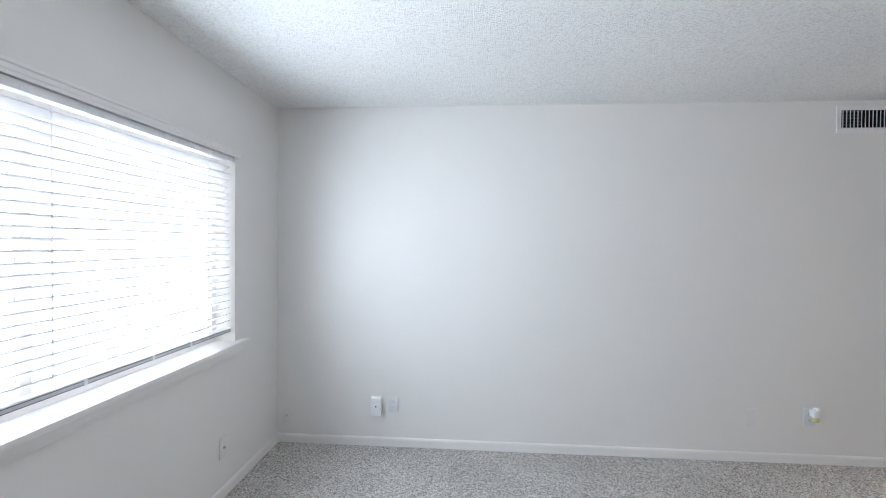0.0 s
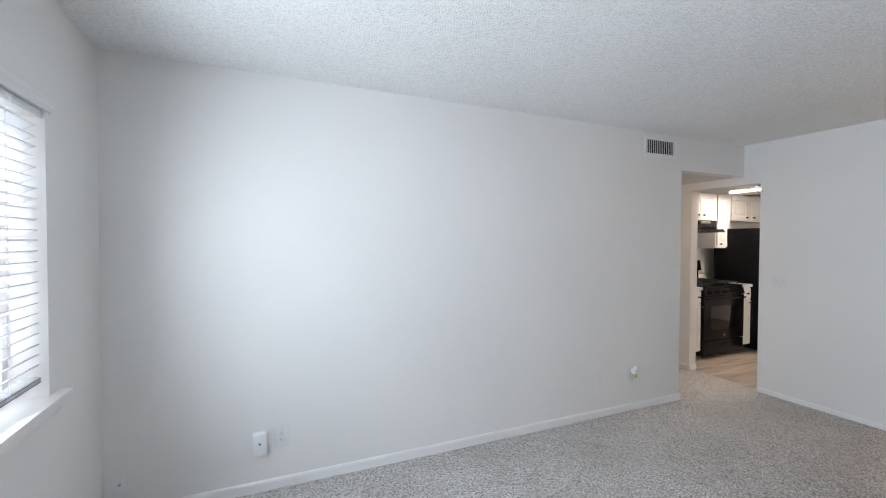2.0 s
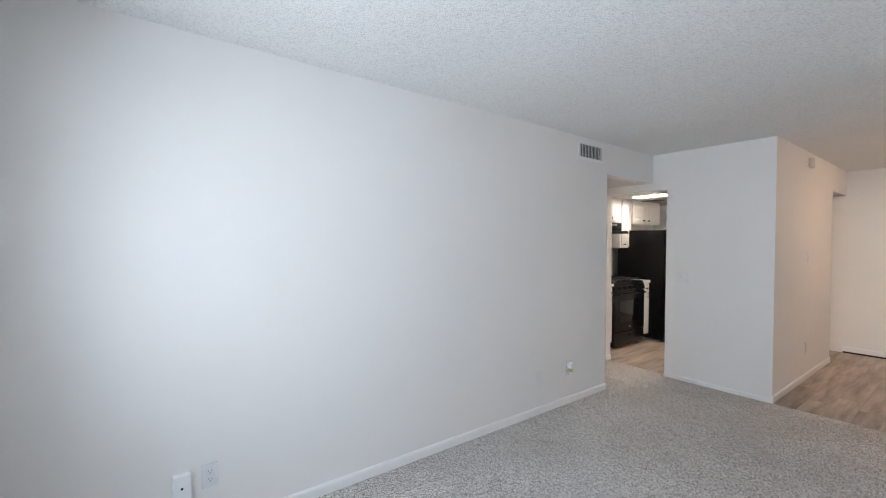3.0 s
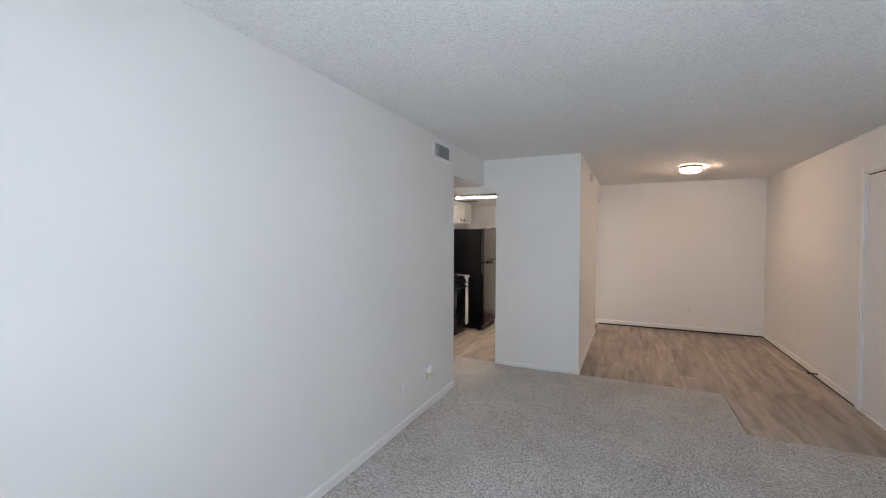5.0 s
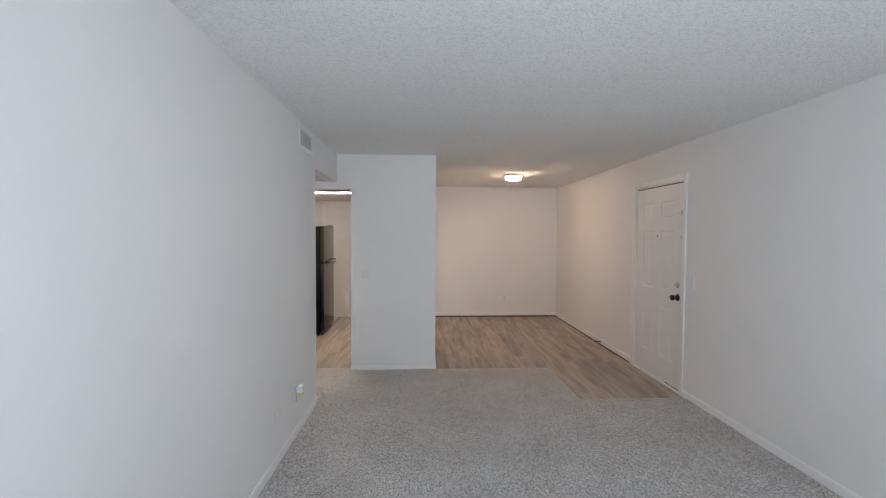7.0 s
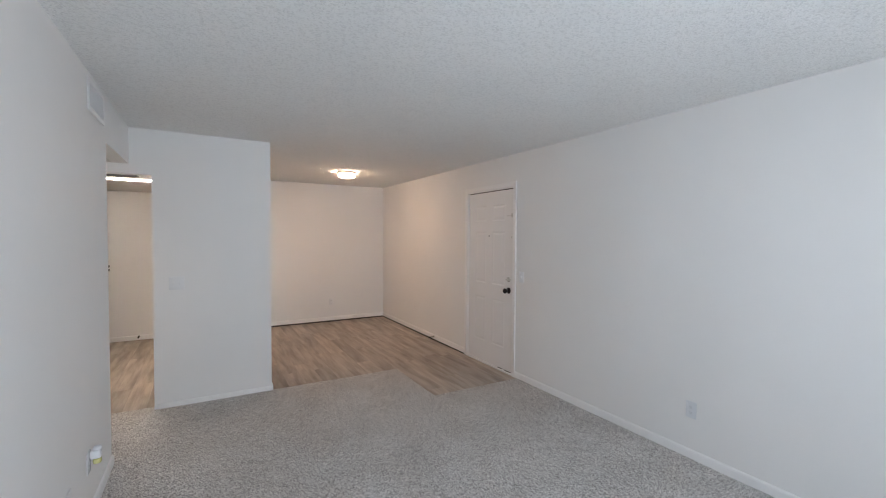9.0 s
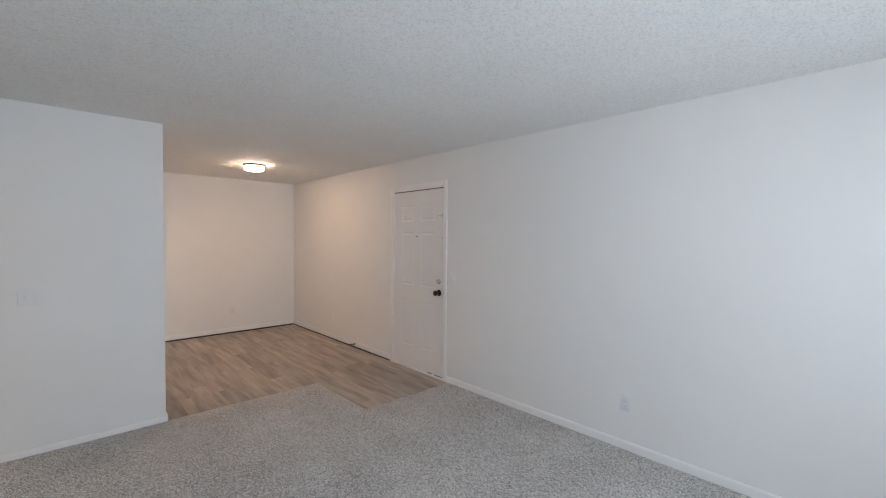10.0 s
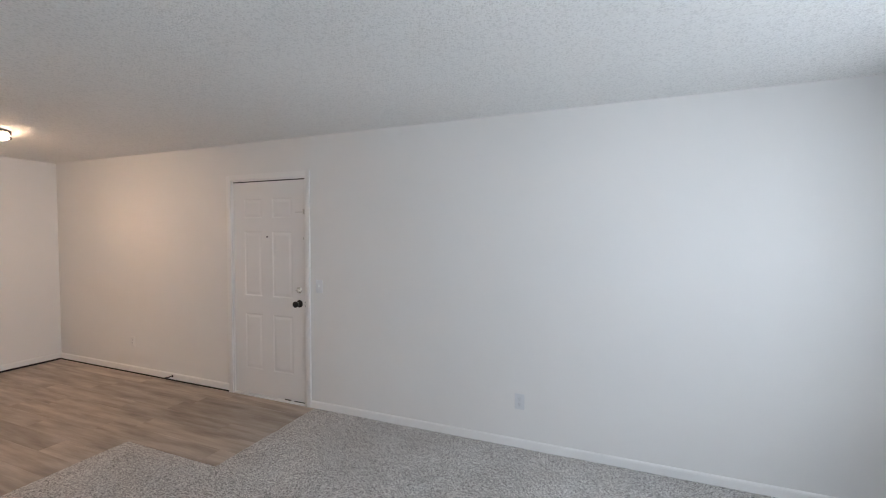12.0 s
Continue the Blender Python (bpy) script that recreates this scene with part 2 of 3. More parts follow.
# side and end walls out of view, added to close off the corridor
structure("wall_corridor", boxes((XC - 0.11, XC, YN + 0.11, 5.2, 0, HC), (XC, XB, 5.09, 5.2, 0, HC)), WALL, "unseen white painted walls closing off the corridor", category="wall")
structure("wall_partition", boxes((XB, XB + 0.11, YB, 2.757, 0, H), (XB, XB + 0.11, 2.757, 3.465, 2.05, H), (XB, XB + 0.11, 3.465, 5.2, 0, H),
          (XB + 0.11, 5.95, YB, YB + 0.11, 0, H), (5.95, XE, YB, YB + 0.11, 2.118, H)), WALL, "white drywall partition with open kitchen doorway", category="wall")
structure("wall_east", boxes((XE, XE + 0.11, YS - 0.12, YK + 0.11, 0, H)), WALL, "plain white painted end wall of the dining nook", category="wall")
DX0, DX1, DZ = 2.900, 3.812, 2.094
structure("wall_south", boxes((XW, DX0, YS - 0.12, YS, 0, H), (DX1, XE, YS - 0.12, YS, 0, H), (DX0, DX1, YS - 0.12, YS, DZ, H)), WALL, "long white painted wall with the entry door", category="wall")
structure("wall_kitchen", boxes((XB + 0.11, XE, YK, YK + 0.11, 0, H)), WALL, "white painted kitchen wall behind the range", category="wall")
structure("ceiling", boxes((XW - 0.15, XE + 0.11, YS - 0.12, YN + 0.11, H, H + 0.12)), POPCORN, "white sprayed popcorn ceiling", category="ceiling")
structure("ceiling_corridor", boxes((XC, XB, YN + 0.11, 5.09, HC, HC + 0.05)), SMOOTHC, "low smooth painted corridor ceiling", category="ceiling")
structure("ceiling_kitchen", boxes((XB + 0.11, XE, YB + 0.11, YK, HK, HK + 0.05)), SMOOTHC, "low smooth painted kitchen ceiling", category="ceiling")
# out of view: slab added to close the space over the low ceilings
structure("unseen_top_slab", boxes((XC - 0.2, XE + 0.11, YN + 0.111, 5.3, H + 0.002, H + 0.12)), SUB, "unseen slab added above the low ceilings", category="ceiling")


def carpet():
    """Cut pile carpet with its stepped edge along the planks; the rim is uneven."""
    bm = bmesh.new()
    CX = 2.816
    for x0, x1, y0, y1 in ((XW, CX, YS, YN), (CX, XB, 0.454, YN), (XC, XB + 0.0, YN, 5.09), (XB, 3.79, 2.757, 3.465)):
        nx, ny = max(1, int((x1 - x0) / 0.03)), max(1, int((y1 - y0) / 0.03))
        grid = [[None] * (ny + 1) for _ in range(nx + 1)]
        for i in range(nx + 1):
            for j in range(ny + 1):
                x, y = x0 + (x1 - x0) * i / nx, y0 + (y1 - y0) * j / ny
                z = 0.002 + 0.003 * noise.noise((x * 2.3, y * 2.3, 0)) + 0.002 * noise.noise((x * 30, y * 30, 5))
                grid[i][j] = bm.verts.new((x, y, z))
        for i in range(nx):
            for j in range(ny):
                bm.faces.new((grid[i][j], grid[i + 1][j], grid[i + 1][j + 1], grid[i][j + 1]))
    bmesh.ops.remove_doubles(bm, verts=bm.verts[:], dist=0.0005)
    rim = [e for e in bm.edges if e.is_boundary]
    ext = bmesh.ops.extrude_edge_only(bm, edges=rim)
    for v in (g for g in ext["geom"] if isinstance(g, bmesh.types.BMVert)):
        v.co.z = -0.014
    for v in bm.verts:
        if v.co.z > -0.01 and v.co.x > 2.80:
            v.co.x += 0.004 * noise.noise((v.co.x * 18, v.co.y * 18, 9))
            v.co.y += 0.004 * noise.noise((v.co.x * 18, v.co.y * 18, 19))
    bmesh.ops.recalc_face_normals(bm, faces=bm.faces[:])
    return structure("carpet", bm, CARPET, "speckled grey beige cut pile wall to wall carpet", True, "carpet")


carpet()

BASE = [(0, 0), (0.012, 0), (0.012, 0.048), (0.010, 0.057), (0.005, 0.063), (0, 0.065)]


def baseboard(a, b, z=0.0, label="white painted baseboard with rounded top"):
    bm = bmesh.new()
    add_profile(bm, BASE, (*a, z), (*b, z))
    return structure("baseboard", bm, TRIM, label, category="baseboard")


baseboard((XW, YN), (XC + 0.014, YN))
baseboard((XC, YN), (XC, 5.08))
baseboard((XW, YS), (XW, YN - 0.015))
baseboard((DX0 - 0.048, YS), (XW + 0.015, YS))
NOOK = "white painted baseboard with dark gap above the planks"
baseboard((XE - 0.015, YS), (DX1 + 0.048, YS), 0.018, NOOK)
baseboard((XE, YB), (XE, YS), 0.022, NOOK)
baseboard((XE, 3.75), (XE, YB + 0.11), 0.006)
baseboard((XB - 0.014, YB), (5.95, YB), 0.006)
baseboard((XB, 2.757), (XB, YB), -0.02, "low white painted baseboard sunk into carpet")
baseboard((XB, 5.08), (XB, 3.465))
baseboard((XB, 3.465), (XB + 0.11, 3.465))
# dark strips set against the walls, coloured as the shade under the baseboards
structure("floor_gap_shade", boxes((3.87, XE, YS + 0.0005, YS + 0.007, -0.011, 0.024), (XE - 0.007, XE - 0.0005, YS + 0.007, YB, -0.011, 0.028)), GAP, "dark strip for the shade under the baseboards", category="gap")


# ---- window ----
def window():
    y0, y1, z0, z1 = WIN
    w = thing("window_1", (XW, 0, 0), 0, "wide white framed window behind lowered blinds", "window", kind="structure")
    d = -0.15
    part("window_frame", boxes((d, d + 0.03, y0, y1, z0, z0 + 0.04), (d, d + 0.03, y0, y1, z1 - 0.04, z1), (d, d + 0.03, y0, y0 + 0.04, z0 + 0.04, z1 - 0.04),
                               (d, d + 0.03, y1 - 0.04, y1, z0 + 0.04, z1 - 0.04), (d, d + 0.03, 1.28, 1.32, z0 + 0.04, z1 - 0.04)), TRIM, w, smooth=False)
    for a, b in ((y0 + 0.04, 1.28), (1.32, y1 - 0.04)):
        g = part("pane", box(d + 0.01, d + 0.016, a, b, z0 + 0.04, z1 - 0.04), GLASS, w, "clear window pane", smooth=False)
        g.visible_shadow = False
    part("window_sill", box(-0.118, 0.045, y0 - 0.09, y1 + 0.09, z0 - 0.024, z0 + 0.002, 0.006), TRIM, w, "white painted projecting sill")
    bm = bmesh.new()
    add_profile(bm, [(0, 0), (0.016, 0), (0.016, -0.035), (0.010, -0.055), (0, -0.06)], (0, y0 - 0.07, z0 - 0.0245), (0, y1 + 0.07, z0 - 0.0245))
    part("apron", bm, TRIM, w, smooth=False)
    bm = bmesh.new()
    add_profile(bm, [(0, -0.002), (0.006, -0.002), (0.008, 0.008), (0.012, 0.014), (0.013, 0.028), (0.018, 0.033), (0.018, 0.043), (0, 0.047)], (0, y0 - 0.05, z1), (0, y1 + 0.045, z1))
    part("head_trim", bm, TRIM, w, "white head moulding over the blinds", smooth=False)


window()


def blind():
    y0, y1, z0, z1 = WIN
    b = thing("window_blind", (XW - 0.045, 0, 0), 0, "lowered white horizontal slat blind glowing with daylight", "blind")
    part("headrail", box(-0.025, 0.03, y0 + 0.006, y1 - 0.006, z1 - 0.03, z1 - 0.004, 0.003), PLASTIC, b)
    part("valance", box(0.031, 0.036, y0 + 0.004, y1 - 0.004, z1 - 0.034, z1 - 0.003, 0.002), PLASTIC, b, "white valance strip")
    # one curved slat, tilted half open
    bm = bmesh.new()
    n, wd, tilt = 6, 0.05, radians(-26)
    rows = []
    for i in range(n + 1):
        u = (i / n - 0.5) * wd
        crown = 0.0035 * (1 - (2 * u / wd) ** 2)
        for th in (0.0, 0.0046):
            x = u * math.cos(tilt) + (crown + th) * math.sin(tilt)
            z = -u * math.sin(tilt) + (crown + th) * math.cos(tilt)
            rows.append((bm.verts.new((x, y0 + 0.012, z)), bm.verts.new((x, y1 - 0.012, z))))
    lo, hi = rows[0::2], rows[1::2]
    for s in (lo, hi):
        for a, c in zip(s, s[1:]):
            bm.faces.new((a[0], a[1], c[1], c[0]))
    for k in (0, n):
        bm.faces.new((lo[k][0], lo[k][1], hi[k][1], hi[k][0])).material_index = 1
    for e in (0, 1):
        for i in range(n):
            bm.faces.new((lo[i][e], lo[i + 1][e], hi[i + 1][e], hi[i][e]))
    bmesh.ops.recalc_face_normals(bm, faces=bm.faces[:])
    me = mesh_from("slat", bm, SLAT, True)
    me.materials.append(EDGE)
    z = z0 + 0.118
    rnd = random.Random(4)
    while z < z1 - 0.038:
        s = new("slat", me)
        s.parent = b
        s.location = (0, 0, z)
        s.rotation_euler = (rnd.uniform(-0.0008, 0.0008), rnd.uniform(-0.03, 0.03), 0)
        z += 0.0395
    part("bottom_rail", box(-0.026, 0.026, y0 + 0.012, y1 - 0.012, z0 + 0.062, z0 + 0.084, 0.004), SCREEN, b, "grey translucent bottom rail")
    for z in (z0 + 0.063, z0 + 0.078):
        part("rail_strip", box(0.0255, 0.0268, y0 + 0.013, y1 - 0.013, z, z + 0.0028, 0.0004), DUCT, b, "dark thin strip along the rail")
    for y in (0.460, 1.304, 2.148):
        bm = bmesh.new()
        add_box(bm, 0.0195, 0.0205, y - 0.0006, y + 0.0006, z0 + 0.085, z1 - 0.05)
        zz = z0 + 0.118
        while zz < z1 - 0.06:
            add_box(bm, 0.0200, 0.0215, y - 0.0035, y + 0.0035, zz + 0.006, zz + 0.024)
            zz += 0.0395
        part("ladder_cord", bm, TAPE, b, "grey ladder cord with tape", smooth=False)
    for y in (0.60, 1.0, 1.42, 1.75, 2.0):
        part("rail_clip", box(-0.027, 0.0275, y - 0.008, y + 0.008, z0 + 0.060, z0 + 0.087, 0.002), PLASTIC, b)


blind()


# ---- doors ----
def panelled(bm, w, h, t, panels):
    """A moulded leaf, x 0..w, z 0..h, front at y 0: raised panels with sunk borders. panels: x0 x1 z0 z1."""
    xs = sorted({0, w, *[v for q in panels for v in q[:2]]})
    zs = sorted({0, h, *[v for q in panels for v in q[2:]]})
    for i in range(len(xs) - 1):
        for j in range(len(zs) - 1):
            q = (xs[i], xs[i + 1], zs[j], zs[j + 1])
            if any(abs(q[0] - p[0]) < 1e-6 and abs(q[1] - p[1]) < 1e-6 and abs(q[2] - p[2]) < 1e-6 and abs(q[3] - p[3]) < 1e-6 for p in panels):
                rings = [(0, 0), (0.010, 0.005), (0.018, 0.005), (0.040, 0.0015)]
                last = None
                for ins, dep in rings:
                    ring = [bm.verts.new(c) for c in ((q[0] + ins, dep, q[2] + ins), (q[1] - ins, dep, q[2] + ins), (q[1] - ins, dep, q[3] - ins), (q[0] + ins, dep, q[3] - ins))]
                    if last:
                        for k in range(4):
                            bm.faces.new((last[k], last[(k + 1) % 4], ring[(k + 1) % 4], ring[k]))
                    last = ring
                bm.faces.new(last)
            else:
                bm.faces.new([bm.verts.new(c) for c in ((q[0], 0, q[2]), (q[1], 0, q[2]), (q[1], 0, q[3]), (q[0], 0, q[3]))])
    bmesh.ops.remove_doubles(bm, verts=bm.verts[:], dist=1e-5)
    rim = [e for e in bm.edges if e.is_boundary]
    ext = bmesh.ops.extrude_edge_only(bm, edges=rim)
    back = [g for g in ext["geom"] if isinstance(g, bmesh.types.BMVert)]
    for v in back:
        v.co.y = t
    bmesh.ops.holes_fill(bm, edges=[e for e in bm.edges if e.is_boundary], sides=0)
    bmesh.ops.recalc_face_normals(bm, faces=bm.faces[:])


def entry_door():
    # local x runs west along the wall, front faces the room
    w, h = DX1 - DX0, DZ
    d = thing("door_1", (DX1, YS, 0), 180, "closed white six panel entry door with dark knob", "door", kind="structure")
    lw, lh, gap = w - 0.0435, h - 0.050, 0.0205
    bm = bmesh.new()
    a, b, c, e = 0.140, 0.358, 0.485, 0.722
    panelled(bm, lw, lh, 0.044, [(x0, x1, z0, z1) for x0, x1 in ((a, b), (c, e)) for z0, z1 in ((0.245, 0.785), (0.955, 1.575), (1.70, 1.885))])
    leaf = part("leaf", bm, DOORW, d, "white six panel door leaf", smooth=False)
    leaf.location = (gap, 0.010, 0.022)
    part("jamb", boxes((0, 0.018, 0, 0.119, 0, h - 0.018), (w - 0.018, w, 0, 0.119, 0, h - 0.018), (0, w, 0, 0.119, h - 0.018, h)), TRIM, d, smooth=False)
    # dark sheet across the opening, so gaps round the leaf look shaded
    part("door_gap_sheet", boxes((0.018, w - 0.018, 0.064, 0.08, 0.0, h - 0.018)), GAP, d, "dark sheet for the shade in the leaf's gaps", smooth=False)
    # black filler in the top gap, painted as the shade there
    part("top_gap_shade", box(0.0185, w - 0.0185, 0.012, 0.060, h - 0.0278, h - 0.0182, 0.001), DARK, d, "black strip for the shade above the leaf", smooth=False)
    bm = bmesh.new()
    add_box(bm, -0.046, 0.008, -0.016, -0.0005, 0, h + 0.046, 0.004)
    part("casing_side", bm, TRIM, d)
    part("casing_side", box(w - 0.002, w + 0.046, -0.016, -0.0005, 0, h + 0.046, 0.004), TRIM, d)
    part("casing_head", box(0.0085, w - 0.0025, -0.0155, -0.0005, h - 0.008, h + 0.046, 0.004), TRIM, d)
    part("threshold", box(0.018, w - 0.018, -0.012, 0.10, 0.0, 0.016, 0.004), TRIM, d, "worn white threshold strip")
    part("sweep", boxes((gap + 0.62, gap + 0.69, 0.0065, 0.012, 0.017, 0.026), (gap + 0.73, gap + 0.85, 0.0065, 0.012, 0.017, 0.024)), GAP, d, "torn dark weather strip", smooth=False)
    kx, kz = DX1 - 2.990, 0.935
    kn = part("knob", lathe([(0.033, 0.0), (0.033, -0.006), (0.022, -0.012), (0.013, -0.016), (0.013, -0.030), (0.024, -0.038), (0.029, -0.050), (0.028, -0.062), (0.020, -0.070), (0.006, -0.073)], (kx, 0.010, kz), 'Y'), BRONZE, d, "dark bronze round door knob")
    part("rosette_rim", lathe([(0.035, 0.0), (0.035, -0.004), (0.030, -0.006)], (kx, 0.0098, kz), 'Y'), BRONZE, kn)
    part("strike", box(w - 0.0245, w - 0.0175, 0.004, 0.030, kz - 0.03, kz + 0.03, 0.001), BRONZE, d, "dark latch plate")
    db = part("deadbolt", lathe([(0.030, 0.0), (0.030, -0.006), (0.024, -0.013), (0.010, -0.015)], (kx - 0.003, 0.010, kz + 0.125), 'Y'), STEEL, d, "satin nickel deadbolt")
    part("thumb_turn", box(kx - 0.018, kx + 0.012, -0.024, -0.004, kz + 0.119, kz + 0.131, 0.003), STEEL, db)
    part("peephole", lathe([(0.008, 0.0), (0.008, -0.003), (0.004, -0.004)], (gap + 0.424, 0.010, 1.545), 'Y', 16), BRONZE, d, "small dark peephole")
    part("latch_slot", boxes((w - 0.135, w - 0.05, 0.0065, 0.0098, 1.768, 1.774)), STEEL, d, "thin security latch track", smooth=False)
    part("latch_catch", box(w - 0.020, w - 0.004, -0.022, -0.0165, 1.75, 1.795, 0.002), STEEL, d)
    part("latch_catch", box(w - 0.018, w - 0.008, -0.020, -0.0165, 1.52, 1.545, 0.002), STEEL, d)
    for z in (0.25, 1.06, 1.82):
        part("hinge", lathe([(0.006, -0.045), (0.006, 0.045)], (0.0205, -0.004, z), 'Z', 12), TRIM, d, "painted over butt hinge")


entry_door()


# ---- lamps ----
def ceiling_lamp():
    c = thing("ceiling_light", (5.175, 0.605, H), 0, "lit round drum ceiling light with two dark bands", "ceiling light")
    part("base_plate", lathe([(0.128, 0.0), (0.128, -0.010), (0.124, -0.014)], steps=40), BRONZE, c)
    part("diffuser", lathe([(0.112, -0.0145), (0.114, -0.042), (0.112, -0.060), (0.094, -0.072), (0.06, -0.080), (0.01, -0.083)], steps=40), LAMP, c, "glowing frosted glass drum")
    for z in (-0.016, -0.052):
        bm = bmesh.new()
        n = 40
        rings = []
        for r, dz in ((0.1150, 0), (0.1290, 0), (0.1290, -0.010), (0.1150, -0.010)):
            rings.append([bm.verts.new((r * math.cos(2 * math.pi * i / n), r * math.sin(2 * math.pi * i / n), z + dz)) for i in range(n)])
        for k in range(4):
            a, b = rings[k], rings[(k + 1) % 4]
            for i in range(n):
                bm.faces.new((a[i], a[(i + 1) % n], b[(i + 1) % n], b[i]))
        bmesh.ops.recalc_face_normals(bm, faces=bm.faces[:])
        part("band", bm, BRONZE, c, "dark bronze band")


ceiling_lamp()


def hall_lamp():
    c = thing("ceiling_light", (3.27, 4.35, HC), 0, "lit flush ceiling light in the corridor", "ceiling light")
    part("base_plate", lathe([(0.120, 0.0), (0.120, -0.012), (0.112, -0.016)], steps=32), BRONZE, c)
    part("diffuser", lathe([(0.108, -0.0165), (0.104, -0.04), (0.080, -0.060), (0.04, -0.070), (0.008, -0.072)], steps=32), HALL, c, "glowing frosted glass dome")


hall_lamp()


def kitchen_light():
    k = thing("fluorescent_light", (4.97, 3.16, HK), 0, "lit linear fluorescent ceiling fixture", "ceiling light")
    part("housing", box(-0.055, 0.055, -0.64, 0.64, -0.012, 0.0, 0.003), PLASTIC, k)
    part("diffuser", box(-0.046, 0.046, -0.62, 0.62, -0.024, -0.0125, 0.005), TUBE, k, "glowing white acrylic wrap")
    for s in (-1, 1):
        part("end_cap", box(-0.050, 0.050, s * 0.631 - 0.010, s * 0.631 + 0.010, -0.026, -0.0125, 0.004), PLASTIC, k)


kitchen_light()


# ---- wall fittings ----
def plate(bm, w, h, d=0.0066):
    add_box(bm, -w / 2, w / 2, -d, -0.0003, -h / 2, h / 2, 0.0032)


def outlet(at, rz, label, mat=OUTLETW, group="wall outlets", tilt=0.0):
    o = thing("wall_outlet", at, rz, label, "outlet", group)
    bm = bmesh.new()
    plate(bm, 0.071, 0.116)
    part("cover_plate", bm, mat, o)
    for s in (-1, 1):
        r = part("receptacle", box(-0.017, 0.017, -0.0078, -0.0062, s * 0.0195 - 0.0145, s * 0.0195 + 0.0145, 0.0006), mat, o)
        bm = bmesh.new()
        add_box(bm, -0.0075, -0.0055, -0.0083, -0.0079, s * 0.0195 + 0.000, s * 0.0195 + 0.008)
        add_box(bm, 0.0055, 0.0075, -0.0083, -0.0079, s * 0.0195 + 0.000, s * 0.0195 + 0.007)
        add_box(bm, -0.002, 0.002, -0.0083, -0.0079, s * 0.0195 - 0.009, s * 0.0195 - 0.005)
        part("slots", bm, DARK if mat is OUTLETW else DUCT, r, "dark contact slots", smooth=False)
    part("screw", lathe([(0.003, 0), (0.003, -0.0012), (0.001, -0.0016)], (0, -0.0062, 0), 'Y', 10), mat, o)
    return o


def blank_plate(at, rz, label, hole=False, turn=0.0):
    o = thing("wall_plate", at, rz, label, "wall plate")
    bm = bmesh.new()
    plate(bm, 0.071, 0.116)
    p = part("cover_plate", bm, IVORY, o)
    p.rotation_euler = (0, turn, 0)
    for s in (-1, 1):
        part("screw", lathe([(0.003, 0), (0.003, -0.0012), (0.001, -0.0016)], (0, -0.0062, s * 0.042), 'Y', 10), IVORY, p)
    if hole:
        part("cable_jack", lathe([(0.0075, 0), (0.0075, -0.004), (0.0045, -0.004), (0.0045, -0.011), (0.002, -0.011)], (0, -0.0062, 0), 'Y', 14), STEEL, p, "small metal cable jack")
    return o


def switch(at, rz, label, gangs=1, mat=IVORY):
    o = thing("light_switch", at, rz, label, "light switch")
    bm = bmesh.new()
    plate(bm, 0.071 + 0.046 * (gangs - 1), 0.116)
    part("cover_plate", bm, mat, o)
    for g in range(gangs):
        x = (g - (gangs - 1) / 2) * 0.046
        bm = bmesh.new()
        for v in add_box(bm, x - 0.005, x + 0.005, -0.017, -0.0064, -0.010, 0.010, 0.0015):
            v.co.z += (v.co.y + 0.0064) * -0.5
        part("toggle", bm, mat, o)
        for s in (-1, 1):
            part("screw", lathe([(0.003, 0), (0.003, -0.0012), (0.001, -0.0016)], (x, -0.0062, s * 0.030), 'Y', 10), mat, o)
    return o


def junction():
    o = thing("cable_box", (-0.760, YN, 0.295), 0, "white surface mounted cable box with black hole", "cable box")
    part("housing", box(-0.036, 0.036, -0.034, -0.0003, -0.062, 0.062, 0.004), PLASTIC, o)
    part("lid", box(-0.0375, 0.0375, -0.041, -0.0345, -0.0635, 0.0635, 0.003), PLASTIC, o)
    part("port", lathe([(0.0055, 0), (0.0055, -0.002), (0.003, -0.003)], (0, -0.0412, 0.004), 'Y', 14), DARK, o, "round black port")
    part("screw", lathe([(0.003, 0), (0.003, -0.001), (0.001, -0.0015)], (0, -0.0412, -0.048), 'Y', 10), PLASTIC, o)


junction()
outlet((-0.640, YN, 0.308), 0, "white duplex wall outlet beside the cable box")
blank_plate((1.82, YN, 0.303), 0, "blank wall plate painted over white")
outlet((2.190, YN, 0.318), 0, "white duplex outlet holding an air freshener")
blank_plate((-1.427, YN, 0.200), 0, "painted over cable plate near the corner", True)
blank_plate((XW, 2.240, 0.290), 90, "crooked painted cable plate under the window", True, radians(3))
outlet((0.966, YS, 0.343), 180, "white duplex wall outlet on the long wall")
outlet((5.34, YS, 0.360), 180, "painted over duplex outlet in the nook", WALL)
outlet((XE, 0.415, 0.352), -90, "painted over duplex outlet on the end wall", IVORY)
switch((2.760, YS, 1.107), 180, "white single light switch beside the entry door", 1, PLASTIC)
switch((XB, 2.582, 1.104), -90, "painted over double switch plate on partition", 2, IVORY)


